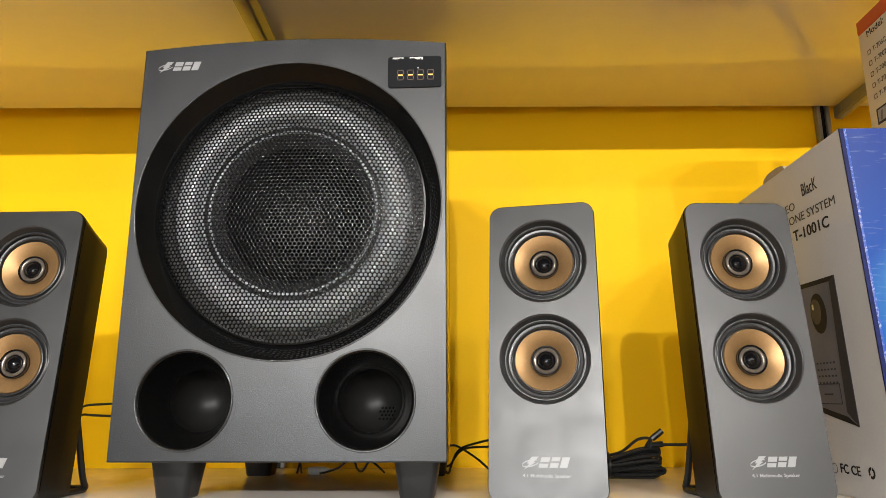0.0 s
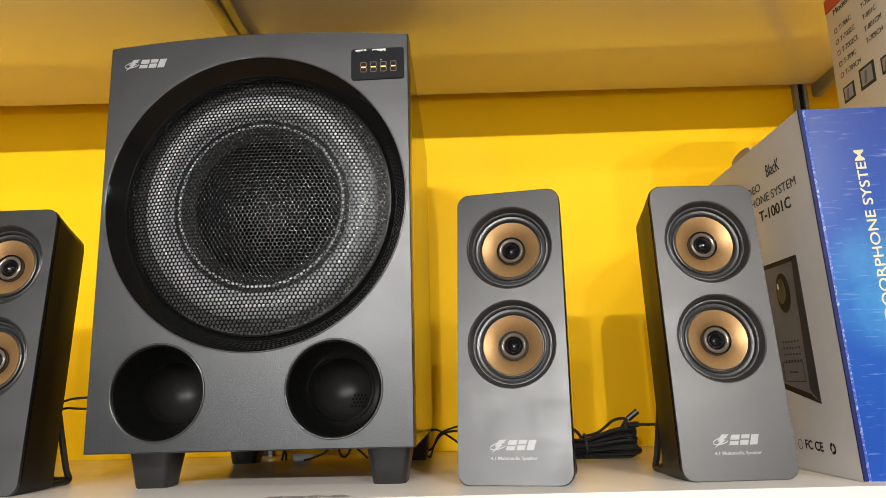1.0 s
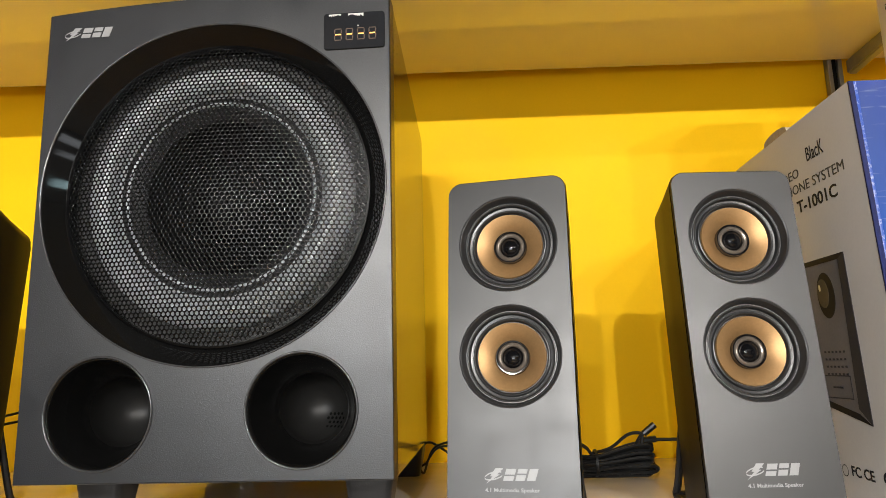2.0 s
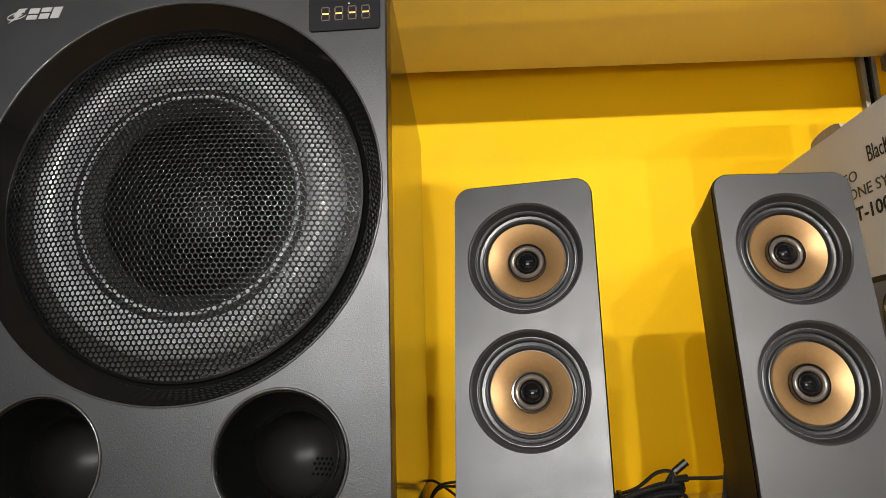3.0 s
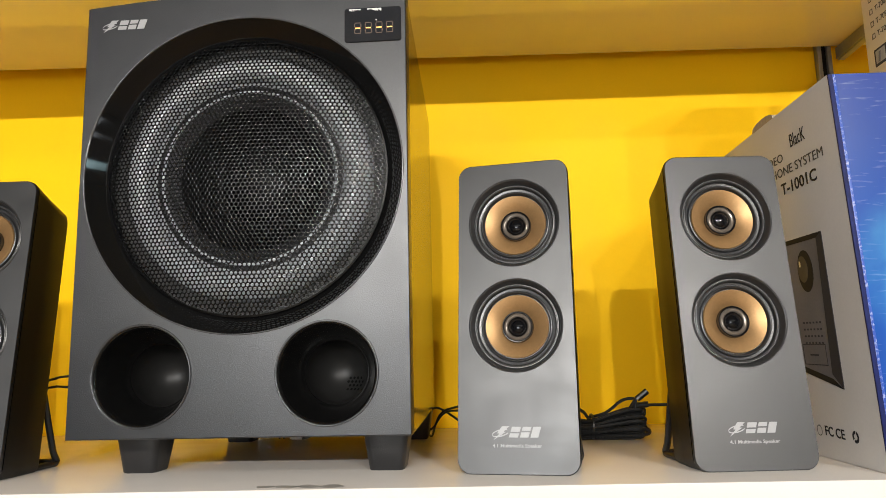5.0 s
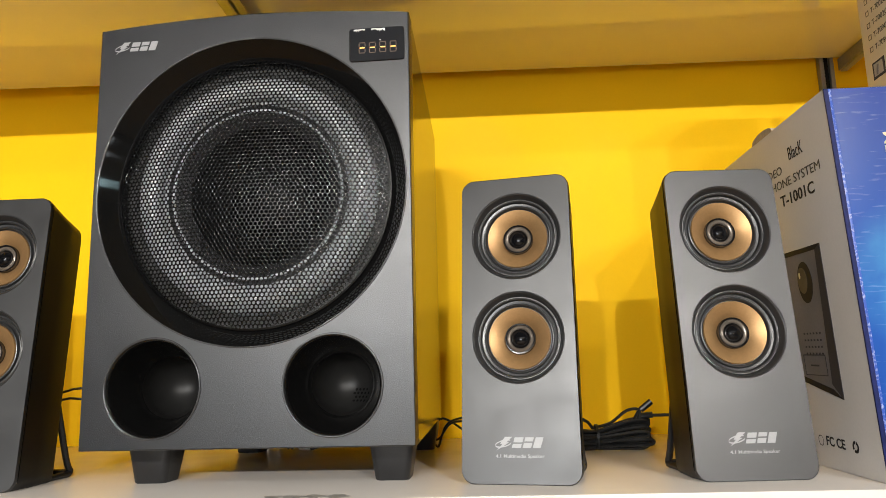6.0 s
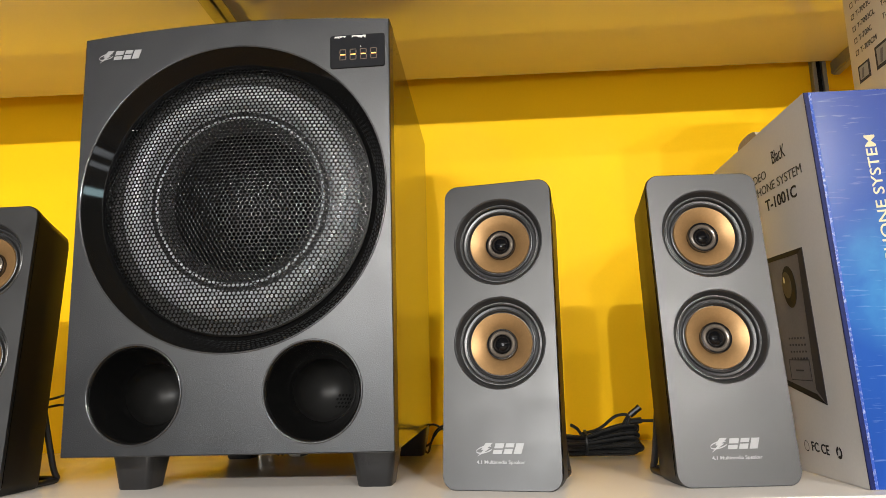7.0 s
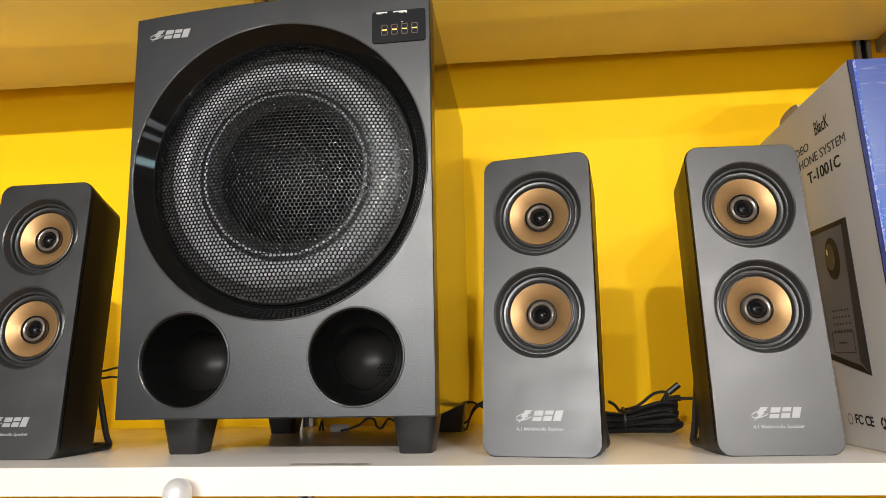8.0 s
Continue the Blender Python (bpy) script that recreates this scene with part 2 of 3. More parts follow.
def lathe(profile, steps=64, closed=False):
    """Spins (radius, depth) pairs round the local y axis; depth runs backwards, into the panel."""
    bm = bmesh.new()
    rings = []
    for r, d in profile:
        if r < 1e-6:
            rings.append([bm.verts.new((0, d, 0))])
        else:
            rings.append([bm.verts.new((r * math.cos(2 * math.pi * i / steps), d, r * math.sin(2 * math.pi * i / steps))) for i in range(steps)])
    if closed:
        rings.append(rings[0])
    for a, b in zip(rings, rings[1:]):
        for i in range(steps):
            j = (i + 1) % steps
            q = [a[i % len(a)], a[j % len(a)], b[j % len(b)], b[i % len(b)]]
            q = list(dict.fromkeys(q))
            if len(q) > 2:
                bm.faces.new(q)
    return bm


def arc(r0, d0, r1, d1, bulge, n=8):
    """Points of a rounded bridge between two (radius, depth) pairs, raised towards the front by bulge."""
    return [(r0 + (r1 - r0) * (1 - math.cos(math.pi * i / n)) / 2, d0 + (d1 - d0) * i / n - bulge * math.sin(math.pi * i / n)) for i in range(n + 1)]


def circle(cx, cz, r, n=64):
    return [(cx + r * math.cos(2 * math.pi * i / n), cz + r * math.sin(2 * math.pi * i / n)) for i in range(n)]


def rounded(corners, r, n=6):
    """Rounds the corners of an outline (x, z), given counter-clockwise."""
    out = []
    k = len(corners)
    for i in range(k):
        p, a, b = Vector(corners[i]), Vector(corners[i - 1]), Vector(corners[(i + 1) % k])
        u, w = (a - p).normalized(), (b - p).normalized()
        half = u.angle(w) / 2
        cut = r / math.tan(half)
        centre = p + (u + w).normalized() * (r / math.sin(half))
        s, e = p + u * cut - centre, p + w * cut - centre
        t0 = math.atan2(s.y, s.x)
        t1 = math.atan2(e.y, e.x)
        while t1 < t0:
            t1 += 2 * math.pi
        if t1 - t0 > math.pi:
            t1 -= 2 * math.pi
        out += [(centre.x + r * math.cos(t0 + (t1 - t0) * j / n), centre.y + r * math.sin(t0 + (t1 - t0) * j / n)) for j in range(n + 1)]
    return out


def plate(outline, holes, thick, lip=0.0):
    """A panel in the x-z plane with real holes, its front at y = 0; lip: the rounding of its rim and holes."""
    bm = bmesh.new()
    loops = [outline] + holes
    edges, rows = [], []
    for loop in loops:
        vs = [bm.verts.new((x, 0, z)) for x, z in loop]
        rows.append(vs)
        edges += [bm.edges.new((vs[i], vs[(i + 1) % len(vs)])) for i in range(len(vs))]
    bmesh.ops.triangle_fill(bm, edges=edges, use_beauty=True)
    for n_loop, (loop, vs) in enumerate(zip(loops, rows)):
        cx, cz = sum(p[0] for p in loop) / len(loop), sum(p[1] for p in loop) / len(loop)
        last = vs
        grow = 1 if n_loop == 0 else -1
        steps = [(lip * 0.6, lip * 0.3), (lip, lip), (lip, thick)] if lip else [(0, thick)]
        for off, d in steps:
            ring = []
            for x, z in loop:
                away = Vector((x - cx, z - cz)).normalized() * off * grow
                ring.append(bm.verts.new((x + away.x, d, z + away.y)))
            for i in range(len(vs)):
                j = (i + 1) % len(vs)
                bm.faces.new((last[i], last[j], ring[j], ring[i]))
            last = ring
    return bm


def tube(points, r, sides=8, cap=True, smooth_steps=6):
    """A round cable or rod along a smooth line through the given points."""
    pts = [Vector(p) for p in points]
    line = []
    for i in range(len(pts) - 1):
        a, b, c, d = pts[max(i - 1, 0)], pts[i], pts[i + 1], pts[min(i + 2, len(pts) - 1)]
        for s in range(smooth_steps):
            t = s / smooth_steps
            line.append(0.5 * (2 * b + (c - a) * t + (2 * a - 5 * b + 4 * c - d) * t * t + (3 * b - a - 3 * c + d) * t ** 3))
    line.append(pts[-1])
    bm = bmesh.new()
    rings = []
    side = Vector((0.3, 0.5, 0.81))
    for i, p in enumerate(line):
        way = (line[min(i + 1, len(line) - 1)] - line[max(i - 1, 0)]).normalized()
        side = (side - way * side.dot(way)).normalized()
        up = way.cross(side)
        rings.append([bm.verts.new(p + r * (side * math.cos(2 * math.pi * k / sides) + up * math.sin(2 * math.pi * k / sides))) for k in range(sides)])
    for a, b in zip(rings, rings[1:]):
        for k in range(sides):
            bm.faces.new((a[k], a[(k + 1) % sides], b[(k + 1) % sides], b[k]))
    if cap:
        bm.faces.new(rings[0]), bm.faces.new(rings[-1])
    return bm


def add(bm, other):
    """Joins a second bmesh into the first."""
    me = bpy.data.meshes.new("join")
    other.to_mesh(me)
    other.free()
    bm.from_mesh(me)
    bpy.data.meshes.remove(me)
    return bm


def shape(points, thick=0.0003):
    """A thin printed or moulded shape in the x-z plane, standing out from y = 0 towards the front."""
    bm = bmesh.new()
    f = [bm.verts.new((x, -thick, z)) for x, z in points]
    b = [bm.verts.new((x, 0, z)) for x, z in points]
    bm.faces.new(f)
    for i in range(len(f)):
        j = (i + 1) % len(f)
        bm.faces.new((f[i], f[j], b[j], b[i]))
    return bm


def lettering(name, body, cap, mat, parent, m, align="LEFT", squeeze=1.0, slant=0.0, bold=0.0):
    """Words in the built-in font, as a thin mesh in the x-z plane; cap: the height of a capital in metres."""
    cu = bpy.data.curves.new(name, "FONT")
    cu.body, cu.size, cu.align_x, cu.extrude = body, cap / 0.72, align, 0.00012
    cu.resolution_u, cu.shear, cu.offset = 3, slant, bold
    tmp = bpy.data.objects.new(name, cu)
    me = bpy.data.meshes.new_from_object(tmp)
    bpy.data.objects.remove(tmp)
    me.transform(Matrix.Rotation(radians(90), 4, "X") @ Matrix.Diagonal((squeeze, 1, 1, 1)))
    me.materials.clear()
    me.materials.append(mat)
    me.name = name
    ob = new(name, me)
    ob.parent = parent
    ob.matrix_basis = m
    return ob


# ---- setting ----
SHELF, WALL, FRONT, UNDER = 1.2, 0.46, -0.022, 1.7495
ORIGIN = pose(0, 0, 0)
solid("wall_back", box(-4.0, 4.0, WALL, WALL + 0.12, 0, 2.8), M_YELLOW, ORIGIN, "bright yellow painted display wall behind the shelves", "wall", kind="structure")
solid("wall_left", box(-4.12, -4.0, -7.0, WALL + 0.12, 0, 2.8), M_SIDEWALL, ORIGIN, "plain dark grey shop wall", "wall", kind="structure")
solid("wall_right", box(4.0, 4.12, -7.0, WALL + 0.12, 0, 2.8), M_SIDEWALL, ORIGIN, "plain dark grey shop wall", "wall", kind="structure")
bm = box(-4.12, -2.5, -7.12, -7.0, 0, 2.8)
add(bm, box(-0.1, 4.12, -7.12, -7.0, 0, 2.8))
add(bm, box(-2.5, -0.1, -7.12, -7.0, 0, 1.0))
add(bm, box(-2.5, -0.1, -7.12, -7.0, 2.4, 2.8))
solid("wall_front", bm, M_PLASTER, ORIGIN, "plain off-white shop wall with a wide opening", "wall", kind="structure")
solid("floor", box(-4.12, 4.12, -7.12, WALL + 0.12, -0.1, 0), M_FLOOR, ORIGIN, "pale grey shop floor", "floor", kind="structure")
solid("ceiling", box(-4.12, 4.12, -7.12, WALL + 0.12, 2.8, 2.9), M_CEILING, ORIGIN, "plain dark grey shop ceiling", "ceiling", kind="structure")

solid("shelf_board", box(-1.6, 1.6, FRONT, WALL - 0.001, SHELF - 0.0235, SHELF, 0.0008), M_LAMINATE, ORIGIN,
      "white laminate shelf board carrying the speaker set", "shelf", "wall shelves")
bm = box(-1.6, 1.6, FRONT + 0.066, WALL - 0.025, UNDER, UNDER + 0.026, 0.0008)
for v in bm.verts:
    if v.co.y > 0.3:
        v.co.y = WALL - 0.001 if v.co.z > UNDER + 0.013 else v.co.y + 0.017 * (v.co.x - 0.3)
solid("shelf_board", bm, M_LAMGLOSS, ORIGIN,
      "glossy white laminate shelf board above the speakers", "shelf", "wall shelves")


SHELF_LOW = bpy.data.objects["shelf_board"]
# four flat grey patches on the board, close to its front edge
for k, (x, w) in enumerate(((0.028, 0.007), (0.045, 0.0095), (0.062, 0.0085), (0.081, 0.010))):
    pts = [(x + w * math.cos(a) * (1 + 0.18 * math.sin(3 * a + k)), FRONT + 0.0125 + 0.0068 * math.sin(a) * (1 + 0.25 * math.cos(2 * a + k)) - 0.0012 * (k % 2)) for a in [2 * math.pi * i / 24 for i in range(24)]]
    bm = bmesh.new()
    bm.faces.new([bm.verts.new((px, py, SHELF + 0.0003)) for px, py in pts])
    part("grey_patch", bm, M_GREYLAM, SHELF_LOW, "grey patch near the shelf edge", smooth=False)


def upright(x):
    t = thing("shelf_upright", pose(x, WALL, 0), "grey slotted steel shelf upright fixed to the yellow wall", "shelf upright", "shelf uprights")
    bm = box(-0.0105, -0.0042, -0.012, -0.0005, 0.3, 2.5, 0.001)
    add(bm, box(0.0042, 0.0105, -0.012, -0.0005, 0.3, 2.5, 0.001))
    part("channel", bm, M_STEEL, t)
    part("web", box(-0.0042, 0.0042, -0.006, -0.0005, 0.3, 2.5), M_SATBODY, t, "dark slotted web")
    return t


def bracket(x):
    t = thing("shelf_bracket", pose(x, WALL, UNDER), "grey steel bracket holding up the upper shelf", "shelf bracket", "shelf brackets")
    bm = bmesh.new()
    outline = [(-0.013, -0.019), (-0.013, -0.001), (-0.405, -0.001), (-0.405, -0.01), (-0.25, -0.013)]
    for xx in (-0.0012, 0.0012):
        bm.faces.new([bm.verts.new((xx, y, z)) for y, z in outline])
    bm.verts.ensure_lookup_table()
    n = len(outline)
    for i in range(n):
        j = (i + 1) % n
        bm.faces.new((bm.verts[i], bm.verts[j], bm.verts[n + j], bm.verts[n + i]))
    part("arm", bm, M_STEEL, t)
    bm = bmesh.new()
    lip = [(-0.013, -0.019), (-0.25, -0.013), (-0.405, -0.01)]
    rows = [[bm.verts.new((xx, y, z)) for xx in (0.0014, 0.011)] for y, z in lip]
    low = [[bm.verts.new((xx, y, z - 0.0016)) for xx in (0.0014, 0.011)] for y, z in lip]
    for k in range(2):
        bm.faces.new((rows[k][0], rows[k][1], rows[k + 1][1], rows[k + 1][0]))
        bm.faces.new((low[k][0], low[k][1], low[k + 1][1], low[k + 1][0]))
        bm.faces.new((rows[k][1], rows[k + 1][1], low[k + 1][1], low[k][1]))
        bm.faces.new((rows[k][0], rows[k + 1][0], low[k + 1][0], low[k][0]))
    part("flange", bm, M_STEEL, t, "folded lower edge of the bracket")
    part("rest", box(-0.016, -0.0014, -0.405, -0.235, -0.016, -0.0012, 0.001), M_STEEL, t, "folded steel rest under the board")
    return t


for x in (-0.105, 0.741):
    upright(x)
for x in (-0.082, 0.758):
    bracket(x)

clip = thing("shelf_edge_peg", pose(-0.0635, FRONT, SHELF - 0.02), "round chrome peg on the front edge of the white shelf", "peg")
bm = lathe([(0, -0.0115)] + [(0.0115 * math.sin(a), -0.0115 * math.cos(a)) for a in (0.3, 0.6, 0.9, 1.2, 1.5)] + [(0.0115, 0.05), (0, 0.05)], 32)
part("post", bm, M_SATIN, clip, m=pose(0, -0.0122, 0.0015, -90, 0, 0))

# ---- loudspeaker emblem: plain shapes, no letters ----


def slanted(x, z, w, h, lean, r=0.0):
    return [(x, z), (x + w, z), (x + w + lean * h, z + h), (x + lean * h, z + h)]


def emblem(parent, m, width, mat=None):
    """A brand mark as plain bars: a bolt with a swoosh, then three slanted blocks."""
    s = width / 0.041
    mat = mat or M_SILVER
    bm = shape([(0.001 * s, -0.0022 * s), (0.0062 * s, 0.0032 * s), (0.0042 * s, 0.0034 * s), (0.0085 * s, 0.0092 * s), (0.0148 * s, 0.0092 * s), (0.0098 * s, 0.0048 * s), (0.0118 * s, 0.0046 * s)])
    ring = []
    for i in range(25):
        a = radians(35 + 300 * i / 24)
        ring.append(((0.0072 + 0.0072 * math.cos(a)) * s, (0.0036 + 0.0026 * math.sin(a) + 0.0015 * math.cos(a)) * s))
    sw = bmesh.new()
    for (xa, za), (xb, zb) in zip(ring, ring[1:]):
        d = 0.0005 * s
        sw.faces.new([sw.verts.new(p) for p in ((xa, -0.00025, za - d), (xb, -0.00025, zb - d), (xb, -0.00025, zb + d), (xa, -0.00025, za + d))])
    add(bm, sw)
    for x, w, h0, h1 in ((0.0142, 0.0078, 0.0, 0.0034), (0.0142, 0.0078, 0.0046, 0.0042), (0.0236, 0.0072, 0.0, 0.0042), (0.0236, 0.0072, 0.0054, 0.0034), (0.0324, 0.0066, 0.0, 0.0088)):
        lean = 0.32
        add(bm, shape(slanted((x + lean * h0) * s, h0 * s, w * s, h1 * s, lean)))
    return part("emblem", bm, mat, parent, "silver brand mark made of slanted bars", m, smooth=False)


# ---- subwoofer ----
SUB = thing("subwoofer", pose(0, 0, SHELF, 0, 0, -2), "charcoal wooden subwoofer with a large grilled driver and two ports", "subwoofer")
B0, TOP, ARCH, HALF, DEPTH = 0.037, 0.4195, 0.0075, 0.145, 0.362


def sub_outline(inset=0.0):
    pts = [(-HALF + inset, B0 + inset), (HALF - inset, B0 + inset)]
    for i in range(25):
        u = 1 - 2 * i / 24
        pts.append((u * (HALF - inset), TOP - inset + ARCH * (1 - u * u)))
    return pts


DRV = (0.0, 0.2615)
PORTS = ((-0.0815, 0.0885), (0.0752, 0.0882))
holes = [circle(*DRV, 0.1412, 96)] + [circle(*p, 0.0432, 64) for p in PORTS]
part("front_panel", plate(sub_outline(0.0012), holes, 0.02, 0.0012), M_SUBFACE, SUB, "charcoal textured front panel", smooth=False)
bm = bmesh.new()
back = []
for d in (0.0202, DEPTH):
    narrow = 1.0 if d < 0.1 else 0.92
    back.append([bm.verts.new((x * narrow, d, z)) for x, z in sub_outline(0.0006)])
n = len(back[0])
for i in range(n):
    j = (i + 1) % n
    bm.faces.new((back[0][i], back[0][j], back[1][j], back[1][i]))
bm.faces.new(back[1])
part("cabinet", bm, M_SUBSIDE, SUB, "black satin cabinet")

at_driver = pose(DRV[0], 0, DRV[1])
part("driver_rim", lathe([(0.1412, 0.004)] + arc(0.1412, 0.0, 0.1396, -0.0002, 0.0011, 8), 128), M_RIM, SUB, "thin polished rim round the driver", at_driver)
part("driver_ring", lathe([(0.1396, -0.0002), (0.1378, 0.0018), (0.1335, 0.0068), (0.129, 0.0118), (0.1262, 0.015), (0.1262, 0.03)], 128), M_RING, SUB, "glossy black recessed ring", at_driver)


def dome(r):
    return 0.0128 - 0.019 * (1 - (r / 0.126) ** 2)


part("grille_rim", lathe([(0.1264, 0.018), (0.1264, 0.0136), (0.1257, 0.0125), (0.1242, 0.0122), (0.1236, 0.0145)], 128), M_GRILLE, SUB, "solid rolled rim of the grille", at_driver)


def grille():
    """Perforated sheet: hexagonal cells, each with a round hole, domed towards the front."""
    pitch, hole, sheet = 0.00392, 0.00147, 0.0007
    verts, faces, known = [], [], {}

    def vert(x, z, back):
        key = (round(x * 2e5), round(z * 2e5), back)
        if key not in known:
            known[key] = len(verts)
            verts.append((x, dome(math.hypot(x, z)) + sheet * back, z))
        return known[key]

    rad = pitch / math.sqrt(3)
    for row in range(-38, 39):
        for col in range(-34, 35):
            cx, cz = (col + (row % 2) / 2) * pitch, row * pitch * math.sqrt(3) / 2
            if math.hypot(cx, cz) > 0.1234:
                continue
            outer, lip, inner, deep = [], [], [], []
            for k in range(12):
                a = radians(30 * k + 30)
                rr = rad if k % 2 == 0 else pitch / 2
                outer.append(vert(cx + rr * math.cos(a), cz + rr * math.sin(a), 0.0))
                px, pz = cx + hole * math.cos(a), cz + hole * math.sin(a)
                lip.append(vert(cx + hole * 1.16 * math.cos(a), cz + hole * 1.16 * math.sin(a), 0.0))
                inner.append(vert(px, pz, 0.3))
                deep.append(vert(px, pz, 1.0))
            for k in range(12):
                j = (k + 1) % 12
                faces.append((outer[k], outer[j], lip[j], lip[k]))
                faces.append((lip[k], lip[j], inner[j], inner[k]))
                faces.append((inner[k], inner[j], deep[j], deep[k]))
    me = bpy.data.meshes.new("grille")
    me.from_pydata(verts, [], faces)
    me.materials.append(M_GRILLE)
    me.polygons.foreach_set("use_smooth", [True] * len(me.polygons))
    ob = new("grille", me)
    ob.parent, ob.matrix_basis = SUB, at_driver
    return tagged(ob, "domed black perforated metal grille")


grille()
part("basket", lathe([(0.126, 0.026), (0.1118, 0.0262), (0.1118, 0.030)], 96), M_RUBBER, SUB, m=at_driver)
part("surround", lathe(arc(0.1118, 0.0262, 0.0875, 0.0195, 0.0125, 16) + [(0.0845, 0.0222)], 128), M_SURROUND, SUB, "grey rolled rubber surround behind the grille", at_driver)
part("cone_lip", lathe([(0.0845, 0.0222), (0.0815, 0.0212), (0.0785, 0.0212), (0.066, 0.0295)], 96), M_LIP, SUB, "grey outer lip of the cone", at_driver)
part("cone_bead", lathe(arc(0.0802, 0.0212, 0.0772, 0.0212, 0.0016, 6), 128), M_SURROUND, SUB, "thin pale bead round the cone", at_driver)
part("cone", lathe([(0.0662, 0.0294), (0.06, 0.036), (0.045, 0.047), (0.036, 0.053)], 96), M_CONE, SUB, "dark paper cone behind the grille", at_driver)
part("dust_cap", lathe([(0.0365, 0.053), (0.034, 0.047), (0.027, 0.041), (0.016, 0.0375), (0.006, 0.0365), (0, 0.0364)], 64), M_CONE, SUB, m=at_driver)

for cx, cz in PORTS:
    part("port_rim", lathe([(0.0434, 0.004)] + arc(0.0434, 0.0, 0.0412, 0.0004, 0.0016, 10), 96), M_RIM, SUB, "polished black port rim", pose(cx, 0, cz))
    p = part("port", lathe([(0.0412, 0.0004), (0.0408, 0.0006), (0.0402, 0.0013), (0.0397, 0.0024), (0.0390, 0.0042), (0.0380, 0.0072), (0.0355, 0.014), (0.0325, 0.022), (0.0302, 0.03), (0.0292, 0.034), (0.0284, 0.0352), (0.0278, 0.037)], 96), M_PORT, SUB, "flared glossy black bass port", pose(cx, 0, cz))
    part("throat", lathe([(0.0278, 0.037)] + [(0.0278 * math.cos(u), 0.044 + 0.034 * math.sin(u)) for u in [math.pi / 2 * k / 12 for k in range(13)]], 72), M_THROAT, p, "dark rounded throat of the port")
    if cx > 0:
        # a small perforated patch low on the inside of the throat
        for row in range(4):
            for col in range(5 - row % 2):
                hx, hz = 0.003 + (col + (row % 2) / 2) * 0.0037, -0.0165 + row * 0.0034
                rise = math.sqrt(max(0.05, 1 - (hx * hx + hz * hz) / 0.0278 ** 2))
                way = Vector((-hx / 0.0278, -rise * 0.82, -hz / 0.0278))
                part("vent_hole", lathe([(0, 0), (0.0013, 0.0)], 10), M_TUBE, p, m=Matrix.Translation(Vector((hx, 0.044 + 0.034 * rise, hz)) + way.normalized() * 0.0004) @ way.to_track_quat("-Y", "Z").to_matrix().to_4x4())

disp = part("display", plate(rounded([(-0.0245, -0.0155), (0.0245, -0.0155), (0.0245, 0.0155), (-0.0245, 0.0155)], 0.0025), [], 0.003, 0.0006), M_GLASS, SUB, "smoked glass display with amber digits", pose(0.1157, -0.0016, 0.3885))


def bar(x0, x1, z0, z1):
    return shape([(x0, z0), (x1, z0), (x1, z1), (x0, z1)], 0.00012)


rng = random.Random(9)
for x, w, h in ((-0.0185, 0.0022, 0.0028), (-0.0135, 0.003, 0.0018), (-0.001, 0.0036, 0.0022), (0.0052, 0.0026, 0.0034), (0.0032, 0.0006, -0.0105)):
    top = 0.0148 if h > 0 else 0.0148 + h
    low = [(x - w + 2 * w * k / 6, top - abs(h if h > 0 else 0.0014) * rng.uniform(0.25, 1.0)) for k in range(7)]
    part("film_scrap", shape([(x + w, top), (x - w, top)] + low, 0.0001), M_PLUG, disp, "torn white scrap of protective film", smooth=False)
for i in range(4):
    cx, cz, w, h = -0.0132 + i * 0.0094, -0.0032, 0.0027, 0.0052
    bm = bar(cx - w, cx + w, cz + h - 0.0007, cz + h)
    add(bm, bar(cx - w, cx + w, cz - h, cz - h + 0.0007))
    for s in (-1, 1):
        add(bm, bar(cx + s * w - 0.0004, cx + s * w + 0.0004, cz + 0.0009, cz + h - 0.001))
        add(bm, bar(cx + s * w - 0.0004, cx + s * w + 0.0004, cz - h + 0.001, cz - 0.0009))
    digit = part("digit", bm, M_SEG, disp, "unlit seven-segment digit", smooth=False)
    part("lit_segment", bar(cx - w * 0.85, cx + w * 0.85, cz - 0.0005, cz + 0.0005), M_LIT, digit, "glowing amber dash", smooth=False)
emblem(SUB, pose(-0.1305, -0.0002, 0.3968), 0.0405)

for fx, fy in ((-0.1165, 0.087), (0.113, 0.087), (-0.111, 0.335), (0.111, 0.335)):
    bm = bmesh.new()
    rows = []
    for z, w in ((0, 0.0152), (0.001, 0.0159), (B0, 0.0212)):
        rows.append([bm.verts.new((fx + x, fy + y, z)) for x, y in rounded([(-w, -w), (w, -w), (w, w), (-w, w)], 0.006, 4)])
    for a, b in zip(rows, rows[1:]):
        for i in range(len(a)):
            j = (i + 1) % len(a)
            bm.faces.new((a[i], a[j], b[j], b[i]))
    bm.faces.new(rows[0]), bm.faces.new(rows[-1])
    part("foot", bm, M_FOOT, SUB, "tapered black plastic foot")

# ---- satellite speakers ----
SAT_H, SAT_WB, SAT_WT, LEAN_BACK = 0.278, 0.1045, 0.102, 6.2


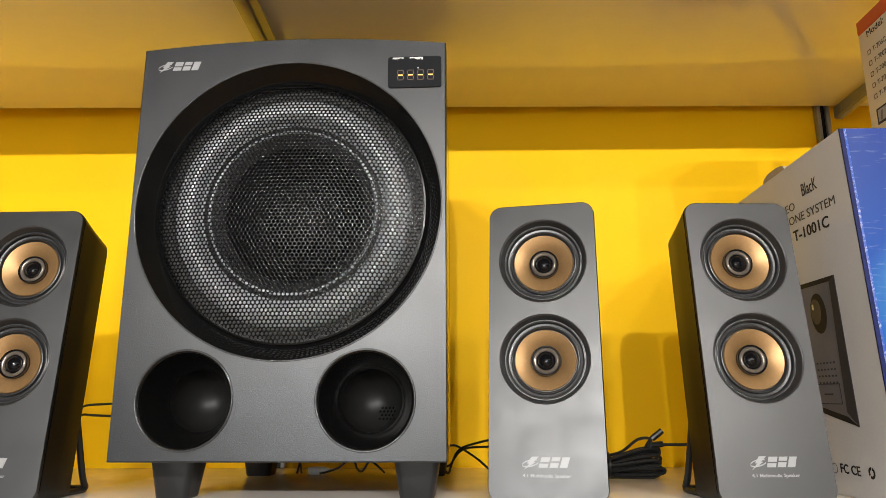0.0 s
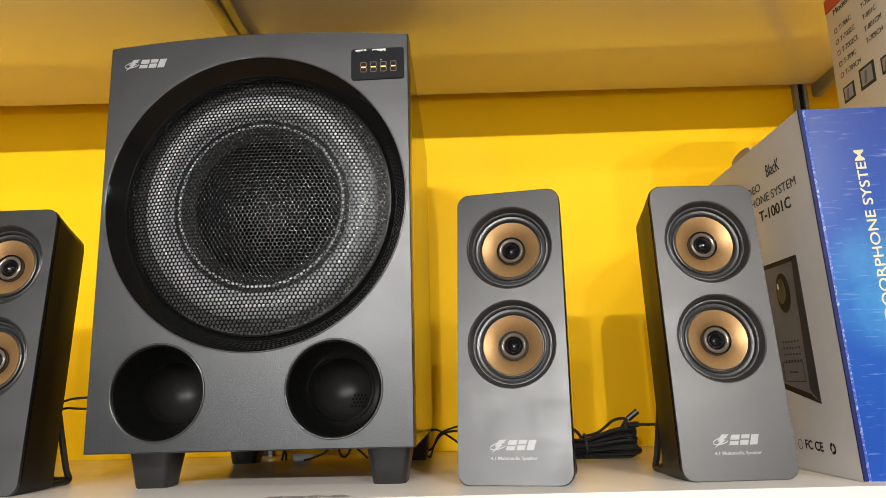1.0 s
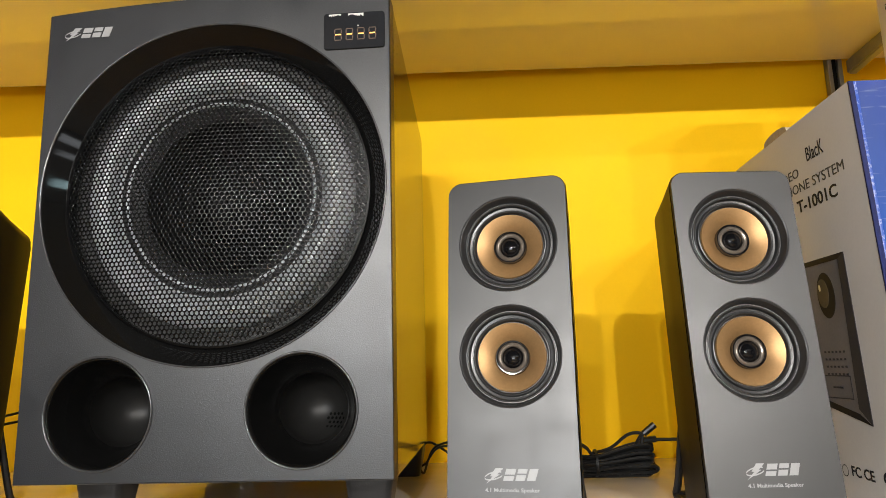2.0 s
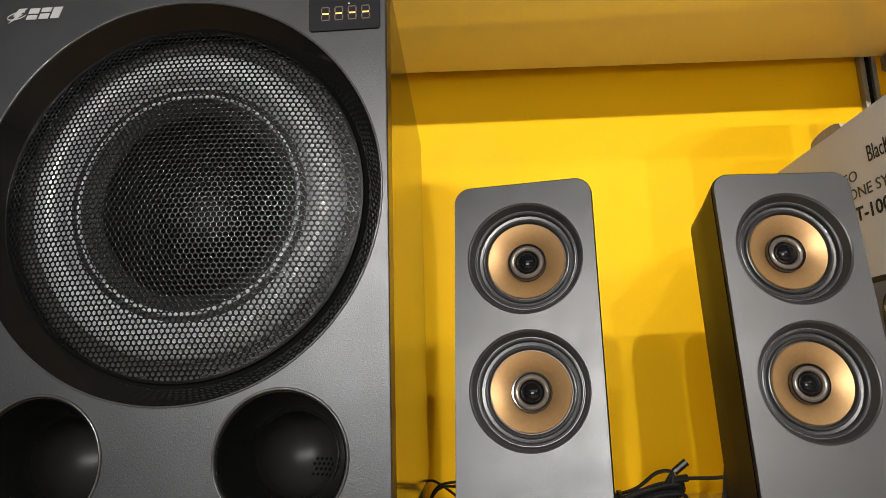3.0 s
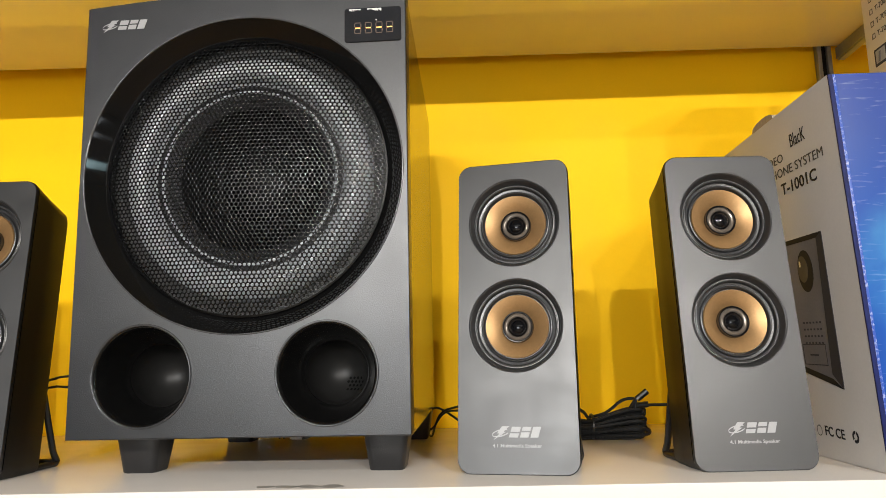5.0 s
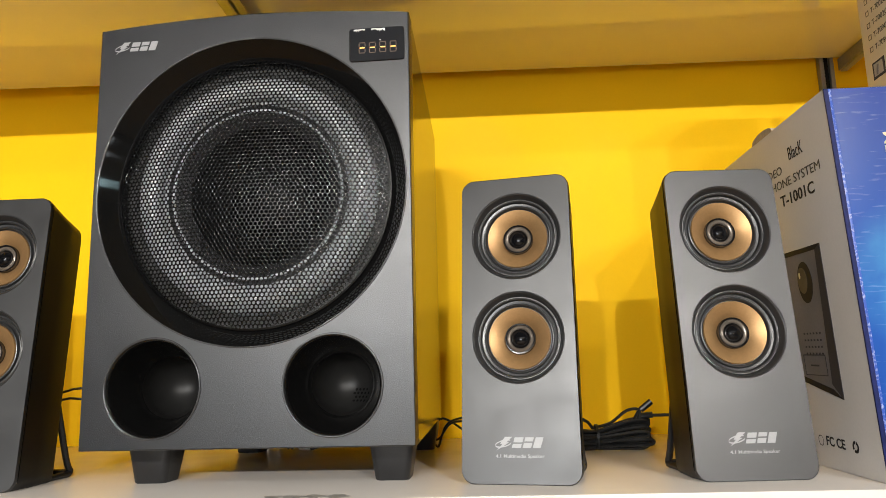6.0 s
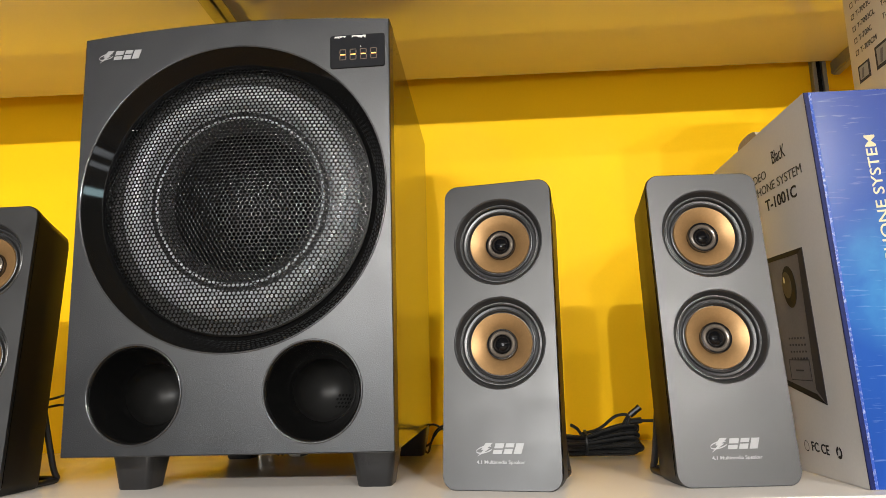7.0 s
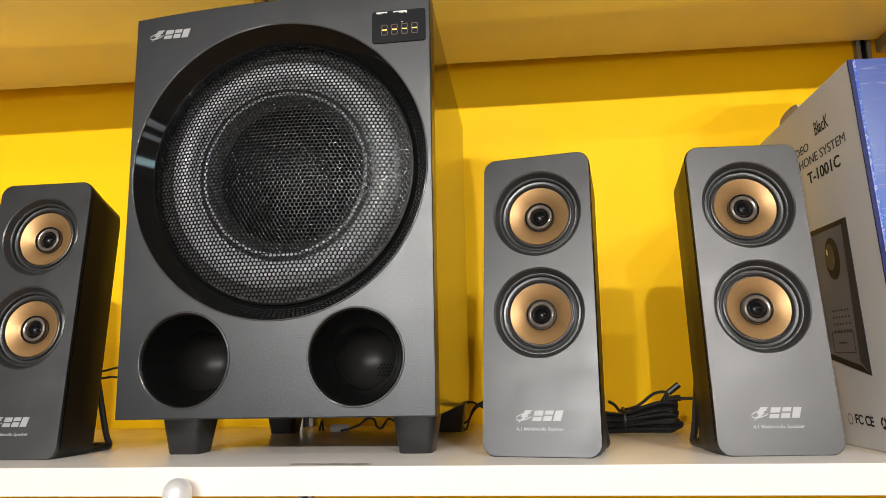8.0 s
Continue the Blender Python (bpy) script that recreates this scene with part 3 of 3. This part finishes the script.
def satellite(m):
    t = thing("satellite_speaker", m, "graphite speaker with two copper cones, leaning on a wire stand", "speaker", "satellite speakers")
    tilt = Matrix.Rotation(radians(-LEAN_BACK), 4, "X")
    outline = rounded([(-SAT_WB / 2, 0), (SAT_WB / 2, 0), (SAT_WT / 2, SAT_H), (-SAT_WT / 2, SAT_H)], 0.0125, 7)
    drivers = ((0.0006, 0.2203), (0.0004, 0.1262))
    small = rounded([(-SAT_WB / 2 + 0.0008, 0.0008), (SAT_WB / 2 - 0.0008, 0.0008), (SAT_WT / 2 - 0.0008, SAT_H - 0.0008), (-SAT_WT / 2 + 0.0008, SAT_H - 0.0008)], 0.0117, 7)
    part("front_panel", plate(small, [circle(*d, 0.0412, 64) for d in drivers], 0.004, 0.0008), M_SATFACE, t, "graphite satin front panel", tilt)
    bm = bmesh.new()
    rows = []
    for d, f, drop in ((0.0042, 1.0, 0.0), (0.03, 0.977, 0.007), (0.06, 0.945, 0.0145), (0.064, 0.91, 0.0185)):
        rows.append([bm.verts.new((x * f, d, 0.0006 + z * (SAT_H - drop) / SAT_H * (0.999 if f == 1 else 1) + (0.002 if f < 0.95 else 0))) for x, z in outline])
    k = len(outline)
    for a, b in zip(rows, rows[1:]):
        for i in range(k):
            j = (i + 1) % k
            bm.faces.new((a[i], a[j], b[j], b[i]))
    bm.faces.new(rows[-1])
    part("body", bm, M_SATBODY, t, "black satin plastic body", tilt)
    for dx, dz in drivers:
        at = tilt @ pose(dx, 0, dz)
        drv = part("driver", lathe([(0.0412, 0.004), (0.0416, -0.0004), (0.0408, -0.0009), (0.0398, -0.0003), (0.0385, 0.0035), (0.0372, 0.006), (0.0362, 0.006), (0.0362, 0.0105)], 72), M_ROLL, t, "recessed black driver rim", at)
        part("surround", lathe([(0.0372, 0.0068)] + arc(0.0368, 0.0066, 0.0345, 0.0068, 0.0016, 6) + [(0.0342, 0.0092), (0.0322, 0.0096)] + arc(0.0318, 0.0086, 0.0293, 0.0088, 0.0018, 6) + [(0.0288, 0.0105), (0.028, 0.0105)], 72), M_ROLL, drv, "black rubber surround with two rolls")
        part("cone", lathe([(0.0284, 0.0098), (0.0278, 0.0086), (0.0225, 0.0106), (0.017, 0.0136), (0.0125, 0.0172)], 72), M_COPPER, drv, "copper coloured cone")
        part("trim_ring", lathe([(0.0142, 0.0165), (0.0142, 0.0128), (0.0137, 0.0118), (0.0128, 0.0118), (0.0122, 0.013), (0.0122, 0.0165)], 48), M_GLOSS, drv, "glossy black trim ring")
        part("tweeter_rim", lathe([(0.0124, 0.013), (0.0117, 0.0121), (0.0106, 0.0117), (0.0096, 0.012), (0.0087, 0.0132), (0.0086, 0.0165)], 48), M_DOME, drv, "smoky grey inner rim")
        part("phase_plug", lathe([(0.0088, 0.0165), (0.0082, 0.0135), (0.0062, 0.0112), (0.0034, 0.01), (0, 0.0096)], 32), M_GLOSS, drv, "glossy black bullet")
    emblem(t, tilt @ pose(-0.0215, -0.0002, 0.0305), 0.041)
    lettering("lettering", "4.1 Multimedia Speaker", 0.0029, M_SILVER, t, tilt @ pose(-0.0003, -0.0003, 0.0224), "CENTER", 1.1, bold=0.00006)
    # wire stand folded out behind, standing on the shelf
    rail = [(-0.0415, 0.071, 0.085), (-0.0445, 0.09, 0.02), (-0.0455, 0.097, 0.0045), (-0.0445, 0.08, 0.0032), (-0.0425, 0.05, 0.0032)]
    bm = tube(rail, 0.0032, 8)
    add(bm, tube([(-x, y, z) for x, y, z in rail], 0.0032, 8))
    add(bm, tube([(-0.0455, 0.0975, 0.0045), (0, 0.099, 0.0045), (0.0455, 0.0975, 0.0045)], 0.0032, 8))
    part("wire_stand", bm, M_FOOT, t, "bent black wire stand")
    return t


SAT = satellite(pose(0.2301, 0.0269, SHELF, 0, 0, -12.25))
copy_thing(SAT, pose(0.4276, 0.026, SHELF, 0, 0, 2.8))
copy_thing(SAT, pose(-0.2700, 0.0357, SHELF, 0, 0, -0.6))
copy_thing(SAT, pose(-0.436, 0.04, SHELF, 0, 0, 2.0))

# ---- glowing panels added on the side wall, for patches mirrored in the driver ring ----
for y, z, w, h, tone in ((-2.1, 2.06, 0.3, 0.3, M_GLOW_CYAN), (-2.3, 0.98, 0.26, 0.2, M_GLOW_GREY), (-2.48, 0.42, 0.3, 0.3, M_GLOW_GREY)):
    t = thing("glow_panel", pose(3.998, y, z), "black framed glowing panel added for reflections in the driver ring", "screen", "wall screens")
    part("frame", box(-0.04, 0, -w / 2 - 0.02, w / 2 + 0.02, -h / 2 - 0.02, h / 2 + 0.02, 0.004), M_FOOT, t)
    part("panel", box(-0.043, -0.0402, -w / 2, w / 2, -h / 2, h / 2), tone, t, "glowing panel")

# ---- cartons ----
BOX_H = 0.326
CARTON = thing("carton", pose(0.516, -0.004, SHELF), "upright carton with grey side and glossy blue front on shelf", "box")
SKEW = -0.018 / BOX_H
TIP = Matrix.Rotation(math.atan(SKEW), 4, "Y") @ Matrix.Rotation(math.atan(0.008 / BOX_H), 4, "X")


def skewed(bm):
    for v in bm.verts:
        v.co.x += SKEW * v.co.z
        v.co.y -= 0.008 * v.co.z / BOX_H
    return bm


def side(y, z, proud=0.0):
    """The matrix of print on the carton's side face; its x runs towards the front."""
    return Matrix.Translation((SKEW * z - 0.0003 - proud, y - 0.008 * z / BOX_H, z)) @ TIP @ Matrix(((0, 1, 0), (-1, 0, 0), (0, 0, 1))).to_4x4()


part("card_body", skewed(box(0.0, 0.24, 0.0012, 0.34, 0, BOX_H, 0.0015)), M_CARD, CARTON, "grey-white printed card")
part("blue_front", skewed(box(0.0035, 0.2395, -0.0002, 0.0012, 0.001, BOX_H - 0.001)), M_BLUE, CARTON, "glossy blue printed front")
part("fold", skewed(box(-0.0001, 0.0035, -0.0003, 0.0012, 0.001, BOX_H - 0.001)), M_BLUE_EDGE, CARTON, "dark blue folded edge")
part("worn_crease", skewed(box(0.0035, 0.0058, -0.0004, 0.001, 0.001, BOX_H - 0.001, 0.0003)), M_WORN, CARTON, "scuffed white crease in the blue print")
bm = bmesh.new()
rows = []
for i in range(9):
    a = math.pi * i / 8
    rows.append([bm.verts.new((x, 0.135 - 0.026 * math.cos(a), BOX_H - 0.001 + 0.0075 * math.sin(a) ** 0.7)) for x in (0.0, 0.05)])
for a, b in zip(rows, rows[1:]):
    bm.faces.new((a[0], a[1], b[1], b[0]))
bm.faces.new([r[0] for r in rows])
part("flap", skewed(bm), M_KRAFT, CARTON, "bulging brown card flap")
lettering("lettering", "BlacK", 0.0128, M_INK, CARTON, side(0.052, 0.286), "RIGHT", 0.74)
lettering("lettering", "VIDEO", 0.0085, M_GREYINK, CARTON, side(0.099, 0.2785), "RIGHT", 1.38)
lettering("lettering", "DOORPHONE SYSTEM", 0.0088, M_GREYINK, CARTON, side(0.0245, 0.263), "RIGHT", 1.3)
lettering("lettering", "T-1001C", 0.0108, M_INK, CARTON, side(0.041, 0.246), "RIGHT", 1.3, bold=0.00026)
lettering("lettering", "FC CE", 0.0085, M_INK, CARTON, side(0.06, 0.0205), "RIGHT", 1.1, bold=0.0002)
bm = bmesh.new()
for i in range(20):
    if i in (4, 12):
        continue
    a0, a1 = 2 * math.pi * i / 20, 2 * math.pi * (i + 1) / 20
    bm.faces.new([bm.verts.new((r * math.cos(a), -0.0002, r * math.sin(a))) for r, a in ((0.0026, a0), (0.0052, a0), (0.0052, a1), (0.0026, a1))])
part("printed_mark", bm, M_INK, CARTON, m=side(0.042, 0.0245), smooth=False)
bm = bmesh.new()
for i in range(20):
    a0, a1 = 2 * math.pi * i / 20, 2 * math.pi * (i + 1) / 20
    bm.faces.new([bm.verts.new((r * math.cos(a), -0.0002, r * math.sin(a))) for r, a in ((0.0042, a0), (0.005, a0), (0.005, a1), (0.0042, a1))])
part("printed_mark", bm, M_INK, CARTON, m=side(0.104, 0.0245), smooth=False)
# printed picture of a door station
pic = part("printed_picture", shape([(-0.1, 0.018), (0, 0), (0, 0.138), (-0.1, 0.138)], 0.0002), M_PHOTO, CARTON, "printed grey picture of a door station", side(0.0483, 0.0635), smooth=False)
part("picture_edge", shape([(-0.0165, 0.0125), (0, 0), (0, 0.138), (-0.0105, 0.1335)], 0.0002), M_PHOTO_EDGE, pic, "printed dark edge of the device", pose(0, -0.0003, 0), smooth=False)
part("picture_edge", shape([(-0.1, 0.1335), (-0.0105, 0.1335), (0, 0.138), (-0.1, 0.138)], 0.0002), M_INK, pic, m=pose(0, -0.0003, 0), smooth=False)
part("picture_edge", shape([(-0.1, 0.018), (0, 0), (-0.0165, 0.0085), (-0.1, 0.0235)], 0.0002), M_INK, pic, m=pose(0, -0.0003, 0), smooth=False)
part("picture_lens", shape([(x, 0.106 + (z - 0.106) * 1.35) for x, z in circle(-0.0385, 0.106, 0.0145, 32)], 0.0002), M_INK, pic, m=pose(0, -0.0003, 0), smooth=False)
part("picture_lens", shape([(x, 0.108 + (z - 0.108) * 1.3) for x, z in circle(-0.0425, 0.108, 0.0095, 32)], 0.0002), M_GOLDINK, pic, m=pose(0, -0.0006, 0), smooth=False)
part("picture_glint", shape([(x, 0.113 + (z - 0.113) * 1.8) for x, z in circle(-0.0465, 0.113, 0.0016, 16)], 0.0002), M_PALEINK, pic, m=pose(0, -0.0009, 0), smooth=False)
for r in range(4):
    for c in range(6):
        part("picture_dot", shape([(-0.0265 - c * 0.0062, 0.0575 - r * 0.0062), (-0.0235 - c * 0.0062, 0.0575 - r * 0.0062), (-0.0235 - c * 0.0062, 0.0592 - r * 0.0062), (-0.0265 - c * 0.0062, 0.0592 - r * 0.0062)], 0.0002), M_PHOTO_EDGE, pic, m=pose(0, -0.0003, 0), smooth=False)
bm = bmesh.new()
for x0, x1, z0, z1 in ((-0.064, -0.0215, 0.0195, 0.0203), (-0.064, -0.0215, 0.038, 0.0388), (-0.0648, -0.064, 0.0195, 0.0388), (-0.0223, -0.0215, 0.0195, 0.0388), (-0.052, -0.036, 0.028, 0.0295)):
    add(bm, shape([(x0, z0), (x1, z0), (x1, z1), (x0, z1)], 0.0002))
part("picture_plate", bm, M_PHOTO_EDGE, pic, m=pose(0, -0.0003, 0), smooth=False)


def front(x, z):
    return Matrix.Translation((x + SKEW * z, -0.0006 - 0.008 * z / BOX_H, z)) @ TIP @ Matrix.Rotation(radians(-90), 4, "Y")


lettering("lettering", "VIDEO DOORPHONE SYSTEM", 0.009, M_PALEINK, CARTON, front(0.0508, 0.2865), "RIGHT", 1.22, bold=0.0001)

WHITE = thing("carton", pose(0.62, 0.0, SHELF + BOX_H), "white carton with printed model list and red top band", "box")
part("card_body", box(0, 0.115, -0.06, 0.1375, 0, 0.1735, 0.0015), M_WHITECARD, WHITE, "white printed card")
part("red_band", box(-0.0003, 0.1153, -0.0603, 0.1378, 0.1736, 0.19, 0.001), M_RED, WHITE, "red printed band")


def white_side(y, z):
    return Matrix.Translation((-0.0002, 0.923 * y - 0.048, 0.923 * z - 0.0185)) @ Matrix(((0, 0.923, 0), (-0.923, 0, 0), (0, 0, 0.923))).to_4x4()


lettering("lettering", "Model:", 0.0085, M_INK, WHITE, white_side(0.184, 0.197), "LEFT", 1.1)
for i, words in enumerate(("T-706C", "T-7002C", "T-7002CL", "T-709C", "T-709CM")):
    z = 0.174 - i * 0.0145
    lettering("lettering", words, 0.0065, M_GREYINK, WHITE, white_side(0.176, z), "LEFT", 0.95)
    bm = bmesh.new()
    for x0, x1, z0, z1 in ((0, 0.006, 0, 0.0007), (0, 0.006, 0.0053, 0.006), (0, 0.0007, 0, 0.006), (0.0053, 0.006, 0, 0.006)):
        add(bm, shape([(x0, z0), (x1, z0), (x1, z1), (x0, z1)], 0.0002))
    part("tick_box", bm, M_GREYINK, WHITE, m=white_side(0.186, z), smooth=False)
for i, words in enumerate(("T-708", "T-801C", "T-801CM", "T-709CH")):
    lettering("lettering", words, 0.0065, M_GREYINK, WHITE, white_side(0.128, 0.174 - i * 0.0145), "LEFT", 0.95)
for y, z, w, h in ((0.186, 0.083, 0.024, 0.02), (0.15, 0.083, 0.03, 0.026), (0.108, 0.083, 0.024, 0.02)):
    f = part("printed_picture", shape([(0, 0), (w, 0), (w, h), (0, h)], 0.0002), M_PHOTO_EDGE, WHITE, "small printed picture of a monitor", white_side(y, z), smooth=False)
    part("picture_screen", shape([(w * 0.12, h * 0.15), (w * 0.85, h * 0.15), (w * 0.85, h * 0.88), (w * 0.12, h * 0.88)], 0.0002), M_SILVER, f, m=pose(0, -0.0003, 0), smooth=False)
    part("picture_bar", shape([(w * 0.3, h * 0.2), (w * 0.45, h * 0.2), (w * 0.55, h * 0.75), (w * 0.4, h * 0.75)], 0.0002), M_PHOTO, f, m=pose(0, -0.0006, 0), smooth=False)

# ---- cables ----
COIL = thing("cable_bundle", pose(0.359, 0.268, SHELF) @ Matrix.Scale(0.87, 4), "tied bundle of black speaker cable lying on the shelf", "cable")
rng = random.Random(4)
for k in range(19):
    a, reach = 2.4 * k, math.sqrt((k + 0.5) / 19)
    oy, oz = 0.015 * math.cos(a) * reach, 0.014 * math.sin(a) * reach
    end = 0.034 + rng.uniform(-0.012, 0.006)
    turn = rng.uniform(0.0032, 0.0055)
    fan = 1.55 + rng.uniform(-0.15, 0.25)
    out = [(-0.066, oy * 1.3, 0.0185 + oz * 1.1), (-0.032, oy * 0.8, 0.0175 + oz * 0.8), (-0.006, oy * 1.1, 0.021 + oz * 1.2), (0.018, oy * 1.3, 0.0245 + oz * fan), (end, oy * 1.4, 0.025 + oz * fan)]
    back_way = [(x, y + turn * 0.6, z - 2 * turn * 0.8) for x, y, z in reversed(out)]
    nose = (end + turn, oy * 1.4 + turn * 0.3, 0.025 + oz * fan - turn * 0.8)
    pts = [(x, y, max(z, 0.0026)) for x, y, z in out + [nose] + back_way]
    part("strand", tube(pts, 0.0022, 6, True, 5), M_CABLE, COIL)
part("tie", lathe([(0.0155, -0.0015), (0.0168, -0.0015), (0.0168, 0.0015), (0.0155, 0.0015)], 24, True), M_CABLE, COIL, "black cable tie", pose(-0.03, 0.001, 0.0185, 0, 0, 90))
for pts in ([(-0.035, 0, 0.03), (-0.01, 0.004, 0.036), (0.012, 0.0, 0.052), (0.028, -0.004, 0.053), (0.026, -0.01, 0.04)],
            [(0.018, 0, 0.035), (0.026, -0.006, 0.05), (0.036, -0.004, 0.058)],
            [(0.02, 0, 0.04), (0.034, 0.0, 0.045), (0.09, 0.0, 0.046), (0.13, -0.05, 0.06), (0.125, -0.16, 0.08)],
            [(-0.036, -0.006, 0.03), (-0.042, -0.01, 0.038), (-0.05, -0.012, 0.043)]):
    part("strand", tube(pts, 0.0021, 7), M_CABLE, COIL)
for pts in ([(0.03, -0.006, 0.053), (0.044, -0.008, 0.064)], [(0.028, 0, 0.0445), (0.046, 0, 0.046)]):
    part("plug", tube(pts, 0.0042, 10), M_CABLE, COIL, "black moulded plug")

for pts, lab in (([(0.122, 0.36, 1.2022), (0.131, 0.335, 1.2075), (0.145, 0.33, 1.213), (0.153, 0.32, 1.228), (0.165, 0.3, 1.237), (0.2, 0.2, 1.25), (0.235, 0.1, 1.26)], "thin black cable behind the speaker"),
                 ([(0.128, 0.335, 1.213), (0.136, 0.332, 1.208), (0.1425, 0.33, 1.2024), (0.149, 0.325, 1.219), (0.164, 0.3, 1.234), (0.2, 0.22, 1.24), (0.24, 0.1, 1.25)], "thin black cable rising from the shelf"),
                 ([(0.133, 0.34, 1.224), (0.14, 0.335, 1.232), (0.147, 0.333, 1.2365), (0.157, 0.33, 1.234), (0.18, 0.31, 1.22), (0.2, 0.3, 1.2022)], "thin black looped cable"),
                 ([(-0.288, 0.098, 1.27), (-0.276, 0.2, 1.284), (-0.255, 0.21, 1.288), (-0.2, 0.3, 1.29), (-0.145, 0.36, 1.27)], "thin black cable between speaker and subwoofer"),
                 ([(-0.288, 0.098, 1.262), (-0.276, 0.2, 1.2755), (-0.255, 0.21, 1.2755), (-0.2, 0.3, 1.27), (-0.145, 0.36, 1.25)], "thin black cable between speaker and subwoofer"),
                 ([(-0.052, 0.335, 1.2022), (-0.048, 0.332, 1.215), (-0.045, 0.33, 1.2022)], "short black cable end under the subwoofer"),
                 ([(-0.022, 0.33, 1.2022), (-0.012, 0.33, 1.2045), (0.003, 0.33, 1.21), (0.013, 0.33, 1.2175), (0.022, 0.332, 1.216), (0.026, 0.33, 1.2075), (0.033, 0.328, 1.2055), (0.043, 0.33, 1.217), (0.06, 0.34, 1.2022)], "tangled black cable under the subwoofer")):
    solid("cable", tube(pts, 0.0014, 8), M_CABLE, ORIGIN, lab, "cable", "loose cables")
solid("cable_plug", lathe([(0, 0), (0.004, 0), (0.005, 0.004), (0.005, 0.02), (0.003, 0.026), (0, 0.026)], 20), M_PLUG, pose(-0.038, 0.335, SHELF + 0.0052, 0, 0, -75), "small white cable plug lying behind the subwoofer", "plug")
